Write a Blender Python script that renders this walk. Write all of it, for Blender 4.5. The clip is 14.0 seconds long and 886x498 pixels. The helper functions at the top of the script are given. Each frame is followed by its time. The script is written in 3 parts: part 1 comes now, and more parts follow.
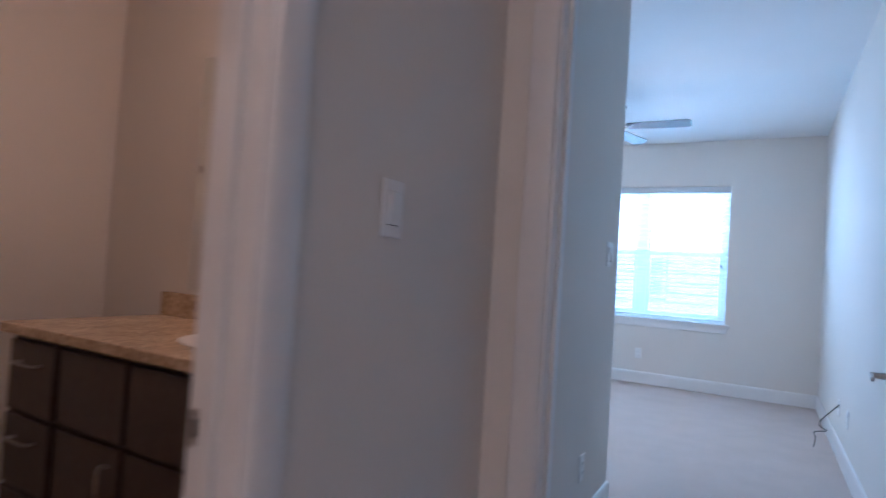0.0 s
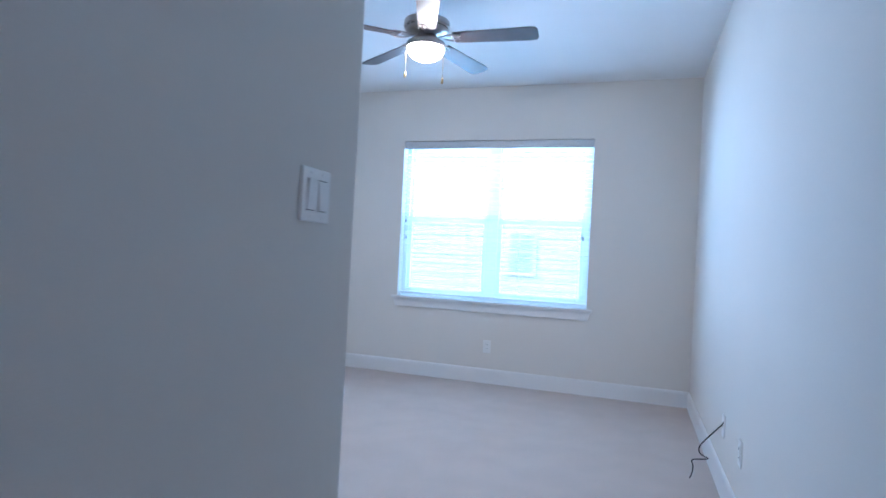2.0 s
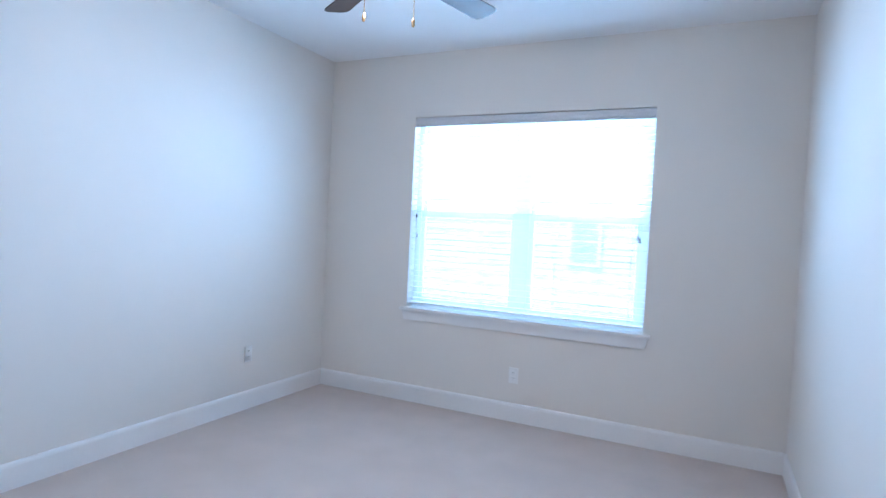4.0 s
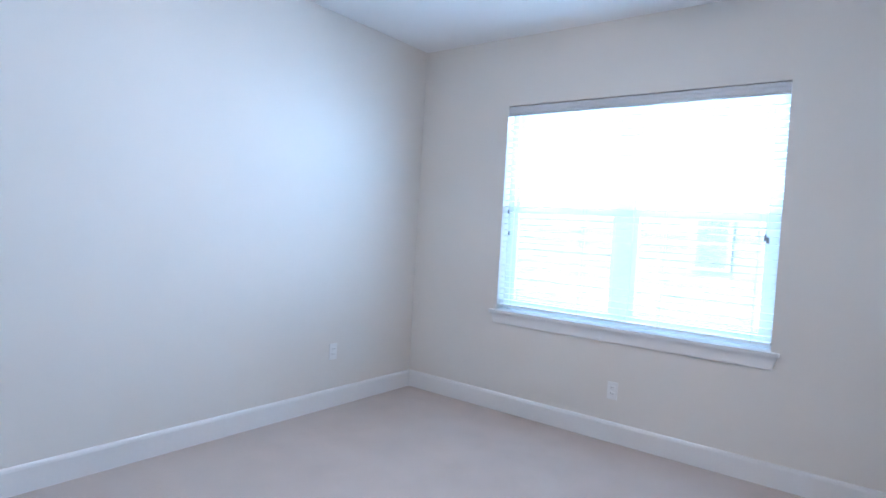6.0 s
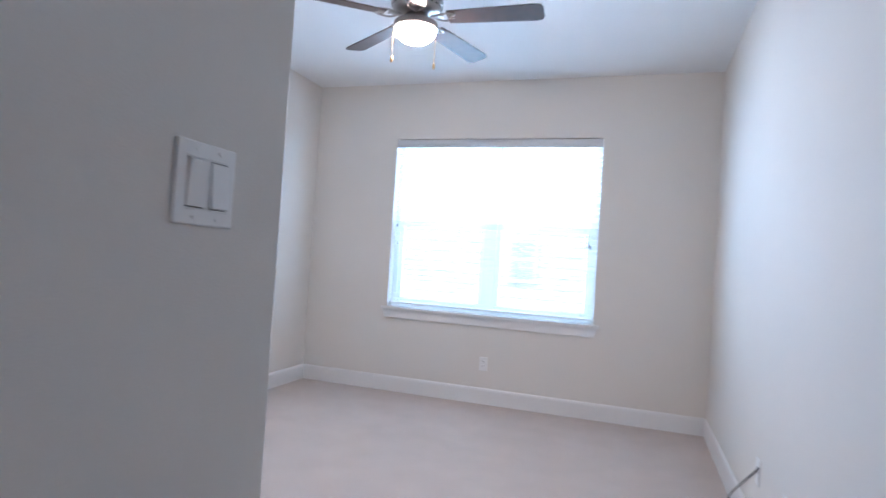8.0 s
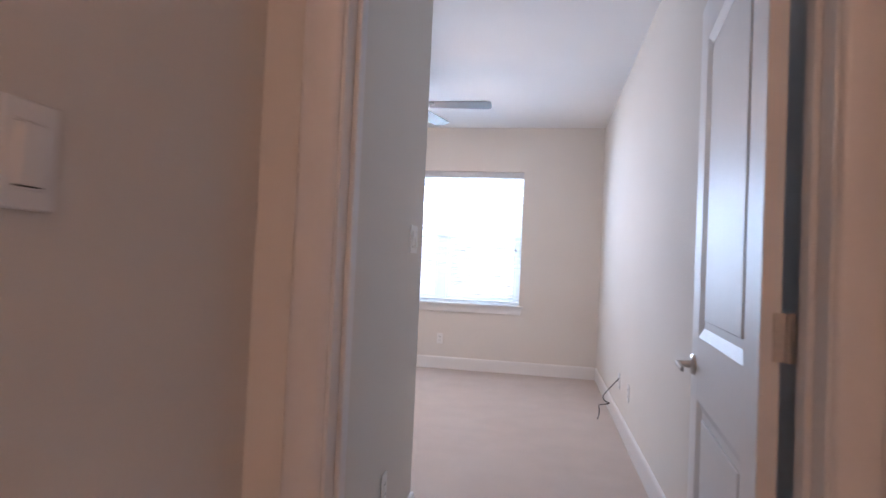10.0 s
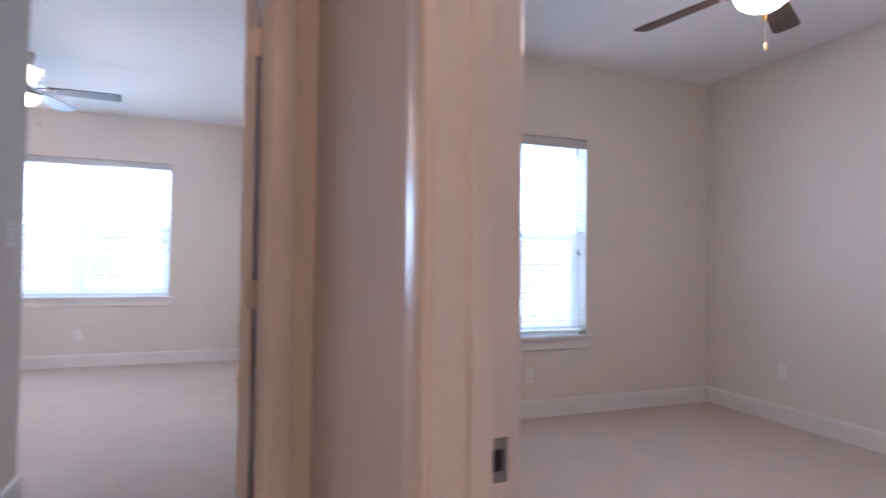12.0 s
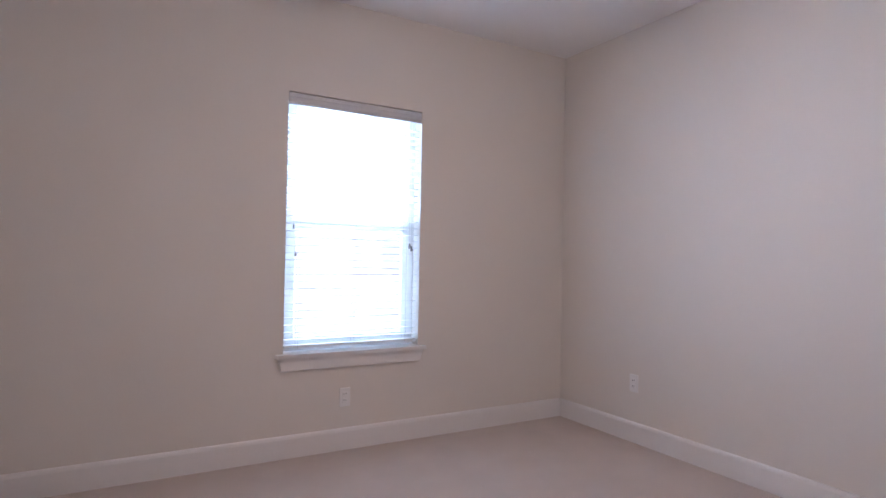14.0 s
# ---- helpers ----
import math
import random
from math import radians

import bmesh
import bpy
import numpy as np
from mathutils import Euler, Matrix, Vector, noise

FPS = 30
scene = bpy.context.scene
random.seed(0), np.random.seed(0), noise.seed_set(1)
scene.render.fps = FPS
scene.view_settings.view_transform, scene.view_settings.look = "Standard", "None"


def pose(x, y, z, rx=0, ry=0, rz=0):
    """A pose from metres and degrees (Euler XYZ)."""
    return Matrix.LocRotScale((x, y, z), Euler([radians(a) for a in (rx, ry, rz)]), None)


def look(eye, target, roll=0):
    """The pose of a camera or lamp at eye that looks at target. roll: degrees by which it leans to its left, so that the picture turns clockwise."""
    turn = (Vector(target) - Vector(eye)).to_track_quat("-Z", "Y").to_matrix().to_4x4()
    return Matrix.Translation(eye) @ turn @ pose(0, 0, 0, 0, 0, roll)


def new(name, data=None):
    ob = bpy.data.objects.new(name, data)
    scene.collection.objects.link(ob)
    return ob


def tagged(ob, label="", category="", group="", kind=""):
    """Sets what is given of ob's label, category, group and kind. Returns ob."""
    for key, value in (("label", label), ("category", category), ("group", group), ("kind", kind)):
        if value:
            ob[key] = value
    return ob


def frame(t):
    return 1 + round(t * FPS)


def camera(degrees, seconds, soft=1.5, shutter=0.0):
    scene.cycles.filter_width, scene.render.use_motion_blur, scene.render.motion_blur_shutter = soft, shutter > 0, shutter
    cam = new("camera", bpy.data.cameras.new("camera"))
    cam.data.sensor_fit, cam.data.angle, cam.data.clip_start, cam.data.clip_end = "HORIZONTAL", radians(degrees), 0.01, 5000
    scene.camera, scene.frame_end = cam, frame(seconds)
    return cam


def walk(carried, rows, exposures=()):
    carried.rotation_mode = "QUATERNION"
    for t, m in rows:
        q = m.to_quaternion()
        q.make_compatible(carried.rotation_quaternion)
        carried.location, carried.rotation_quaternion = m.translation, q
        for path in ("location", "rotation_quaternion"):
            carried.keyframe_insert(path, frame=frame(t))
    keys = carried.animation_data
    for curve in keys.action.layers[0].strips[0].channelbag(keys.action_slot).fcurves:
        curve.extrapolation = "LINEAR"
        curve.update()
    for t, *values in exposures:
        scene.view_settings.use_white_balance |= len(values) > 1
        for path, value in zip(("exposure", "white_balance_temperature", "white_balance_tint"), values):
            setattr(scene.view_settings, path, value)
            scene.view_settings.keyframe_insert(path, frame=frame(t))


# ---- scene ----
cam = camera(75.4, 14.0, shutter=0.5)
PATH = [
    (0, (1.264, 0.144, 1.147), (0.28, 1.883, 1.217), 3.7),
    (0.5, (1.238, 0.591, 1.141), (0.403, 2.407, 1.22), 3.1),
    (1, (1.223, 1.007, 1.143), (0.497, 2.869, 1.2), 3.0),
    (1.5, (1.274, 1.435, 1.147), (0.614, 3.323, 1.182), 2.9),
    (2, (1.27, 1.846, 1.153), (0.638, 3.744, 1.175), 3.0),
    (2.2, (1.274, 1.998, 1.15), (0.645, 3.897, 1.172), 3.0),
    (4.3, (1.328, 3.138, 1.355), (0.375, 4.895, 1.28), 3.0),
    (4.5, (1.35, 3.213, 1.349), (0.331, 4.932, 1.272), 3.1),
    (5, (1.372, 3.328, 1.307), (0.256, 4.986, 1.242), 3.6),
    (5.5, (1.395, 3.388, 1.326), (0.212, 5.0, 1.251), 3.4),
    (6, (1.342, 3.365, 1.325), (0.132, 4.956, 1.251), 3.4),
    (6.5, (1.278, 3.215, 1.332), (0.056, 4.797, 1.252), 3.4),
    (7, (1.294, 2.96, 1.313), (0.142, 4.594, 1.255), 3.7),
    (7.5, (1.203, 2.608, 1.176), (0.279, 4.382, 1.191), 4.3),
    (8, (1.19, 2.281, 1.184), (0.553, 4.176, 1.223), 3.7),
    (8.2, (1.215, 2.123, 1.187), (0.641, 4.039, 1.228), 3.2),
    (10.3, (1.146, 0.322, 1.154), (0.839, 2.298, 1.207), 2.7),
    (10.5, (1.179, 0.165, 1.148), (0.911, 2.146, 1.197), 2.7),
    (11, (1.262, -0.11, 1.163), (1.206, 1.889, 1.216), 2.4),
    (11.5, (1.36, -0.231, 1.163), (1.69, 1.741, 1.22), 1.5),
    (11.8, (1.434, -0.189, 1.158), (2.023, 1.721, 1.217), 1.0),
    (12, (1.514, -0.13, 1.165), (2.216, 1.742, 1.212), 0.7),
    (12.5, (1.76, 0.13, 1.169), (2.718, 1.884, 1.211), 0.3),
    (13, (2.111, 0.252, 1.196), (3.126, 1.975, 1.216), 0.8),
    (13.5, (2.336, 0.346, 1.197), (3.346, 2.072, 1.223), 0.9),
    (14, (2.404, 0.358, 1.187), (3.404, 2.09, 1.217), 1.1),
]
EXPOSURES = [
    (0, 2.40, 4350, 18), (2.2, 2.35, 4450, 18), (4.3, 2.45, 4650, 20), (6.5, 2.45, 4850, 22), (8.2, 2.47, 5200, 26),
    (10.3, 2.48, 5750, 34), (11.2, 2.45, 5700, 33), (12, 2.52, 5400, 33), (14, 2.62, 5500, 36),
]
walk(cam, [(t, look(eye, target, roll)) for t, eye, target, roll in PATH], EXPOSURES)

# ---- plan, metres ----
H = 2.74
XL, XR = 0.60, 1.755          # hall: left and right wall faces
YD, TW = 1.60, 0.12           # hall face of the end wall, wall thickness
R1L, R1B, R1F = -1.70, 3.14, 7.0   # first bedroom: left face, back of the wide part, window wall
R2R, R2F = 5.400, 3.712       # second bedroom: right face, window wall
BX, BY = -1.50, 1.75          # bathroom: far side wall, vanity wall
SOUTH = -2.0

# ---- world and lights ----
world = bpy.data.worlds.new("sky")
world.use_nodes = True
scene.world = world
wn = world.node_tree.nodes
sky = wn.new("ShaderNodeTexSky")
sky.sky_type, sky.sun_disc = "NISHITA", False
sky.sun_elevation, sky.sun_rotation = radians(49), radians(-138)
world.node_tree.links.new(sky.outputs[0], wn["Background"].inputs[0])
wn["Background"].inputs[1].default_value = 0.13
sun_data = bpy.data.lights.new("sun", "SUN")
sun_data.energy, sun_data.angle, sun_data.color = 2.6, radians(0.5), (1, 0.96, 0.9)
sun = new("sun", sun_data)
sun.matrix_world = look((-20, -22, 34), (0, 0, 0))


def area(name, m, sx, sy, watts, colour):
    d = bpy.data.lights.new(name, "AREA")
    d.shape, d.size, d.size_y, d.energy, d.color = "RECTANGLE", sx, sy, watts, colour
    d.spread = radians(178)
    ob = new(name, d)
    ob.matrix_world = m
    return ob


def bulb(name, place, watts, colour, radius=0.04):
    d = bpy.data.lights.new(name, "POINT")
    d.energy, d.color, d.shadow_soft_size = watts, colour, radius
    ob = new(name, d)
    ob.location = place
    return ob


SKYLIGHT = (0.63, 0.91, 1.0)
WARM = (1.0, 0.62, 0.35)
# added area lamps: sky light steeply onto the slats, stand-in ground bounce up to the ceiling, and a weaker level share
for name, x, yw, z, w, steep, bounced, level_up, level_down in (("window_skylight", 0.004, R1F, 1.494, 1.74, 24.0, 15.0, 2.6, 2.0), ("window_skylight_2", 3.721, R2F, 1.377, 0.83, 11.0, 8.0, 1.0, 0.8)):
    area(name, pose(x, yw + 0.62, z + 0.45, -58, 0, 0), w, 1.5, steep, SKYLIGHT)
    # unseen lamp added in place of light bounced off the ground
    area("ground_bounce_fill", pose(x, yw + 0.55, z - 0.50, -122, 0, 0), w, 1.3, bounced, SKYLIGHT)
    # level lamps added behind the slats, also to brighten slats and frames
    area(name, pose(x, yw + 0.088, z + 0.37, -90, 0, 0), w, 0.70, level_up, SKYLIGHT)
    area(name, pose(x, yw + 0.088, z - 0.37, -90, 0, 0), w, 0.70, level_down, SKYLIGHT)


# ---- materials ----
def material(name, colour, rough=0.5, metal=0.0, grain=0.0, grain_size=40.0, bump=0.0, bump_size=200.0, blotch=0.0, blotch_size=1.5,
             colour2=None, coat=0.0, spec=0.5):
    m = bpy.data.materials.new(name)
    m.use_nodes = True
    t = m.node_tree
    b = t.nodes["Principled BSDF"]
    b.inputs["Roughness"].default_value, b.inputs["Metallic"].default_value = rough, metal
    b.inputs["Coat Weight"].default_value, b.inputs["Specular IOR Level"].default_value = coat, spec
    co = t.nodes.new("ShaderNodeTexCoord").outputs["Object"]

    def noise_at(scale, detail=4.0):
        n = t.nodes.new("ShaderNodeTexNoise")
        n.inputs["Scale"].default_value, n.inputs["Detail"].default_value = scale, detail
        t.links.new(co, n.inputs["Vector"])
        return n.outputs["Fac"]

    def mixed(fac, a, c, lo=0.3, hi=0.7):
        r = t.nodes.new("ShaderNodeMapRange")
        r.inputs["From Min"].default_value, r.inputs["From Max"].default_value = lo, hi
        t.links.new(fac, r.inputs["Value"])
        x = t.nodes.new("ShaderNodeMix")
        x.data_type = "RGBA"
        t.links.new(r.outputs["Result"], x.inputs["Factor"])
        for socket, v in ((x.inputs["A"], a), (x.inputs["B"], c)):
            if isinstance(v, tuple):
                socket.default_value = (*v, 1)
            else:
                t.links.new(v, socket)
        return x.outputs["Result"]

    col = colour
    if grain:
        dark = colour2 or tuple(c * (1 - grain) for c in colour)
        col = mixed(noise_at(grain_size, 6), dark, col)
    if blotch:
        n = noise_at(blotch_size, 3)
        hsv = t.nodes.new("ShaderNodeHueSaturation")
        r = t.nodes.new("ShaderNodeMapRange")
        r.inputs["From Min"].default_value, r.inputs["From Max"].default_value = 0.3, 0.7
        r.inputs["To Min"].default_value, r.inputs["To Max"].default_value = 1 - blotch, 1 + blotch / 2
        t.links.new(n, r.inputs["Value"])
        t.links.new(r.outputs["Result"], hsv.inputs["Value"])
        if isinstance(col, tuple):
            hsv.inputs["Color"].default_value = (*col, 1)
        else:
            t.links.new(col, hsv.inputs["Color"])
        col = hsv.outputs["Color"]
    if isinstance(col, tuple):
        b.inputs["Base Color"].default_value = (*col, 1)
    else:
        t.links.new(col, b.inputs["Base Color"])
    if bump:
        bp = t.nodes.new("ShaderNodeBump")
        bp.inputs["Strength"].default_value, bp.inputs["Distance"].default_value = bump, 0.002
        t.links.new(noise_at(bump_size, 3), bp.inputs["Height"])
        t.links.new(bp.outputs["Normal"], b.inputs["Normal"])
    return m


PAINT = material("greige_wall_paint", (0.755, 0.72, 0.67), 0.8, grain=0.03, grain_size=300, bump=0.25, bump_size=260, blotch=0.03, blotch_size=0.9, spec=0.22)
CEIL = material("ceiling_paint", (0.87, 0.865, 0.86), 0.8, grain=0.03, grain_size=200, bump=0.3, bump_size=180, blotch=0.02)
TRIM = material("white_trim_paint", (0.80, 0.79, 0.78), 0.3, grain=0.02, grain_size=60, bump=0.05, bump_size=90, blotch=0.02, blotch_size=3)
DOORPAINT = material("white_door_paint", (0.80, 0.79, 0.78), 0.45, grain=0.02, grain_size=60, bump=0.08, bump_size=120, blotch=0.02, blotch_size=3)
CARPET = material("beige_carpet", (0.66, 0.58, 0.53), 0.95, grain=0.25, grain_size=380, bump=1.0, bump_size=480, blotch=0.05, blotch_size=4.0, spec=0.1)
VINYL = material("white_vinyl", (0.88, 0.88, 0.87), 0.35, grain=0.02)
BLIND = material("white_faux_wood", (0.87, 0.87, 0.86), 0.4, grain=0.03, grain_size=30, bump=0.05)
VALANCE = material("grey_white_valance", (0.62, 0.63, 0.65), 0.4, grain=0.03, grain_size=30)
PLATE = material("white_plastic", (0.82, 0.815, 0.80), 0.3, grain=0.01)
# near-black colour stands in for the shade inside holes, slots and gaps
RECESS_SHADE = material("recess_shade", (0.03, 0.03, 0.03), 0.6)
NICKEL = material("brushed_nickel", (0.54, 0.51, 0.48), 0.36, 1.0, grain=0.10, grain_size=120, bump=0.05, bump_size=400)
FANMETAL = material("pewter_fan_metal", (0.46, 0.42, 0.39), 0.38, 1.0, grain=0.12, grain_size=90)
# nickel with the bowl lamp's warm glow put into its colour
CANOPY = material("lamp_tinted_nickel", (0.50, 0.40, 0.34), 0.5, 1.0, grain=0.08, grain_size=120)
HINGE = material("satin_nickel", (0.55, 0.52, 0.48), 0.5, 1.0, grain=0.1, grain_size=120)
BRASS = material("antique_brass", (0.55, 0.36, 0.17), 0.35, 1.0, grain=0.1, grain_size=80)
BLADE = material("walnut_fan_blade", (0.075, 0.044, 0.03), 0.42, grain=0.35, grain_size=18, bump=0.1, bump_size=60, spec=0.35)
CABLE = material("black_cable_rubber", (0.02, 0.02, 0.022), 0.45, grain=0.1)
ESPRESSO = material("espresso_cabinet", (0.085, 0.064, 0.056), 0.35, grain=0.3, grain_size=25, bump=0.05)
GRANITE = material("beige_granite", (0.78, 0.61, 0.38), 0.2, grain=0.5, grain_size=55, blotch=0.2, blotch_size=9, colour2=(0.40, 0.28, 0.18))
CHROME = material("mirror_silver", (0.85, 0.87, 0.85), 0.03, 1.0)
TILE = material("bathroom_floor_tile", (0.36, 0.28, 0.21), 0.4, grain=0.2, grain_size=12, bump=0.1)
CORD = material("white_cord", (0.7, 0.7, 0.68), 0.7)
GREYTASSEL = material("grey_plastic", (0.25, 0.25, 0.25), 0.5)
GRASS = material("lawn_ground", (0.09, 0.10, 0.05), 0.95, grain=0.4, grain_size=6, bump=0.5, bump_size=40)


def glowing(name, colour, strength):
    m = bpy.data.materials.new(name)
    m.use_nodes = True
    b = m.node_tree.nodes["Principled BSDF"]
    b.inputs["Base Color"].default_value = (0.9, 0.88, 0.84, 1)
    b.inputs["Roughness"].default_value = 0.4
    b.inputs["Emission Color"].default_value, b.inputs["Emission Strength"].default_value = (*colour, 1), strength
    return m


LAMP_GLASS = glowing("lit_frosted_glass", (1.0, 0.79, 0.52), 26.0)
LAMP_GLASS_2 = glowing("lit_frosted_glass_dim", (1.0, 0.79, 0.52), 20.0)
DOME_GLASS = glowing("lit_dome_glass", WARM, 2.0)


def glass():
    m = bpy.data.materials.new("window_glass")
    m.use_nodes = True
    t = m.node_tree
    out = t.nodes["Material Output"]
    clear, shine, mix = t.nodes.new("ShaderNodeBsdfTransparent"), t.nodes.new("ShaderNodeBsdfGlossy"), t.nodes.new("ShaderNodeMixShader")
    clear.inputs[0].default_value = (0.95, 0.98, 0.97, 1)
    shine.inputs["Roughness"].default_value = 0.02
    fresnel = t.nodes.new("ShaderNodeFresnel")
    fresnel.inputs[0].default_value = 1.45
    t.links.new(fresnel.outputs[0], mix.inputs[0])
    t.links.new(clear.outputs[0], mix.inputs[1])
    t.links.new(shine.outputs[0], mix.inputs[2])
    t.links.new(mix.outputs[0], out.inputs[0])
    return m


def mesh_screen():
    m = bpy.data.materials.new("insect_screen")
    m.use_nodes = True
    t = m.node_tree
    clear, solid, mix = t.nodes.new("ShaderNodeBsdfTransparent"), t.nodes.new("ShaderNodeBsdfDiffuse"), t.nodes.new("ShaderNodeMixShader")
    solid.inputs[0].default_value = (0.08, 0.09, 0.09, 1)
    mix.inputs[0].default_value = 0.38
    t.links.new(clear.outputs[0], mix.inputs[1])
    t.links.new(solid.outputs[0], mix.inputs[2])
    t.links.new(mix.outputs[0], t.nodes["Material Output"].inputs[0])
    return m


GLASS, SCREEN = glass(), mesh_screen()


# ---- mesh helpers ----
def boxes(*spans, bevel=0.0):
    """One bmesh of boxes given as (x0, x1, y0, y1, z0, z1)."""
    bm = bmesh.new()
    for x0, x1, y0, y1, z0, z1 in spans:
        bmesh.ops.create_cube(bm, size=1, matrix=Matrix.LocRotScale(((x0 + x1) / 2, (y0 + y1) / 2, (z0 + z1) / 2), None, (x1 - x0, y1 - y0, z1 - z0)))
    if bevel:
        bmesh.ops.bevel(bm, geom=bm.edges[:], offset=bevel, segments=2, affect="EDGES", profile=0.5)
    return bm


def turned(profile, steps=32):
    """A lathe about z of (radius, z) pairs."""
    bm = bmesh.new()
    rings = []
    for r, z in profile:
        rings.append([bm.verts.new((max(r, 1e-4) * math.cos(2 * math.pi * k / steps), max(r, 1e-4) * math.sin(2 * math.pi * k / steps), z)) for k in range(steps)])
    for a, b in zip(rings, rings[1:]):
        for k in range(steps):
            bm.faces.new((a[k], a[(k + 1) % steps], b[(k + 1) % steps], b[k]))
    bm.faces.new(rings[0][::-1])
    bm.faces.new(rings[-1])
    bmesh.ops.recalc_face_normals(bm, faces=bm.faces[:])
    return bm


def prism(outline, depth, bevel=0.0):
    """Outline of (x, z), extruded from y = 0 to depth."""
    bm = bmesh.new()
    front = [bm.verts.new((x, 0, z)) for x, z in outline]
    back = [bm.verts.new((x, depth, z)) for x, z in outline]
    n = len(outline)
    bm.faces.new(front)
    bm.faces.new(back[::-1])
    for k in range(n):
        bm.faces.new((front[k], back[k], back[(k + 1) % n], front[(k + 1) % n]))
    bmesh.ops.recalc_face_normals(bm, faces=bm.faces[:])
    if bevel:
        bmesh.ops.bevel(bm, geom=bm.edges[:], offset=bevel, segments=2, affect="EDGES", profile=0.5)
    return bm


def crowned(width, depth, length):
    """A board along z, flat back at y = 0, its face crowned with eased edges."""
    bm = bmesh.new()
    section = [(0, 0)] + [(width * u, depth * (0.62 + 0.38 * (1 - (2 * u - 1) ** 2)) - (0.004 if u in (0, 1) else 0)) for u in (0, 0.05, 0.15, 0.3, 0.5, 0.7, 0.85, 0.95, 1)] + [(width, 0)]
    rings = [[bm.verts.new((x, y, z)) for x, y in section] for z in (0, length)]
    n = len(section)
    for k in range(n):
        bm.faces.new((rings[0][k], rings[0][(k + 1) % n], rings[1][(k + 1) % n], rings[1][k]))
    bm.faces.new(rings[0])
    bm.faces.new(rings[1][::-1])
    bmesh.ops.recalc_face_normals(bm, faces=bm.faces[:])
    return bm


def tube(points, radius, steps=8):
    """A smooth round tube through the points."""
    pts = [Vector(p) for p in points]
    fine = []
    for k in range(len(pts) - 1):
        p0, p1, p2, p3 = pts[max(k - 1, 0)], pts[k], pts[k + 1], pts[min(k + 2, len(pts) - 1)]
        for j in range(6):
            u = j / 6
            fine.append(0.5 * (2 * p1 + (p2 - p0) * u + (2 * p0 - 5 * p1 + 4 * p2 - p3) * u * u + (3 * p1 - p0 - 3 * p2 + p3) * u ** 3))
    fine.append(pts[-1])
    bm = bmesh.new()
    rings = []
    for k, p in enumerate(fine):
        way = (fine[min(k + 1, len(fine) - 1)] - fine[max(k - 1, 0)]).normalized()
        turn = way.to_track_quat("Z", "Y").to_matrix()
        rings.append([bm.verts.new(p + turn @ Vector((radius * math.cos(a), radius * math.sin(a), 0))) for a in (2 * math.pi * s / steps for s in range(steps))])
    for a, b in zip(rings, rings[1:]):
        for s in range(steps):
            bm.faces.new((a[s], a[(s + 1) % steps], b[(s + 1) % steps], b[s]))
    bm.faces.new(rings[0][::-1])
    bm.faces.new(rings[-1])
    bmesh.ops.recalc_face_normals(bm, faces=bm.faces[:])
    return bm


def to_mesh(name, bm, mat, smooth=False):
    me = bpy.data.meshes.new(name)
    bm.to_mesh(me)
    bm.free()
    me.materials.append(mat)
    if smooth:
        me.shade_smooth()
        me.set_sharp_from_angle(angle=radians(40))
    return me


def part(name, bm, mat, parent, label="", m=None, smooth=False):
    ob = new(name, to_mesh(name, bm, mat, smooth))
    ob.parent = parent
    if m is not None:
        ob.matrix_basis = m
    return tagged(ob, label)


def thing(name, m, label, category, group="", kind=""):
    ob = new(name)
    ob.empty_display_size = 0.1
    ob.matrix_basis = m
    return tagged(ob, label, category, group, kind)


def setting(name, bm, mat, label, category, smooth=False):
    return tagged(new(name, to_mesh(name, bm, mat, smooth)), label, category, kind="structure")


# ---- floor, ceiling, walls ----
setting("floor", boxes((XL - 0.12, XR + 0.12, SOUTH, 3.14, -0.1, 0), (R1L, XR + 0.12, 3.14, R1F, -0.1, 0), (XR + 0.12, R2R, SOUTH, R2F, -0.1, 0),
                       (R1L, XL - 0.12, BY + 0.12, 3.14, -0.1, 0)), CARPET, "beige cut-pile carpet through rooms and hall", "floor")
setting("bathroom_floor", boxes((BX, XL - 0.12, SOUTH, BY + 0.12, -0.1, 0)), TILE, "brown tiled bathroom floor", "floor")
setting("ceiling", boxes((-1.86, 1.875, SOUTH - 0.12, 7.16, H, H + 0.15), (1.875, 5.56, SOUTH - 0.12, R2F + 0.16, H, H + 0.15)), CEIL, "flat white painted ceiling", "ceiling")
CONCRETE = material("pale_concrete", (0.62, 0.60, 0.57), 0.85, grain=0.1, grain_size=12, bump=0.3, blotch=0.06)
# invented pale ground, covers the dark grass so the window view stays white
setting("pavement", boxes((-20, 24, 7.2, 15.98, -0.12, -0.1)), CONCRETE, "pale concrete sheet added between the houses to whiten the window view", "pavement")
setting("ground", boxes((-300, 300, -300, 300, -0.3, -0.12)), GRASS, "grass ground around the house", "ground")

DH = 2.06   # rough door height
W1 = (-0.892, 0.90, 0.745, 2.243)
W2 = (3.28, 4.163, 0.607, 2.148)
TX = 0.16


def pierced(x0, x1, y0, y1, hole):
    a, b, z0, z1 = hole
    return boxes((x0, a, y0, y1, 0, H), (b, x1, y0, y1, 0, H), (a, b, y0, y1, 0, z0), (a, b, y0, y1, z1, H))


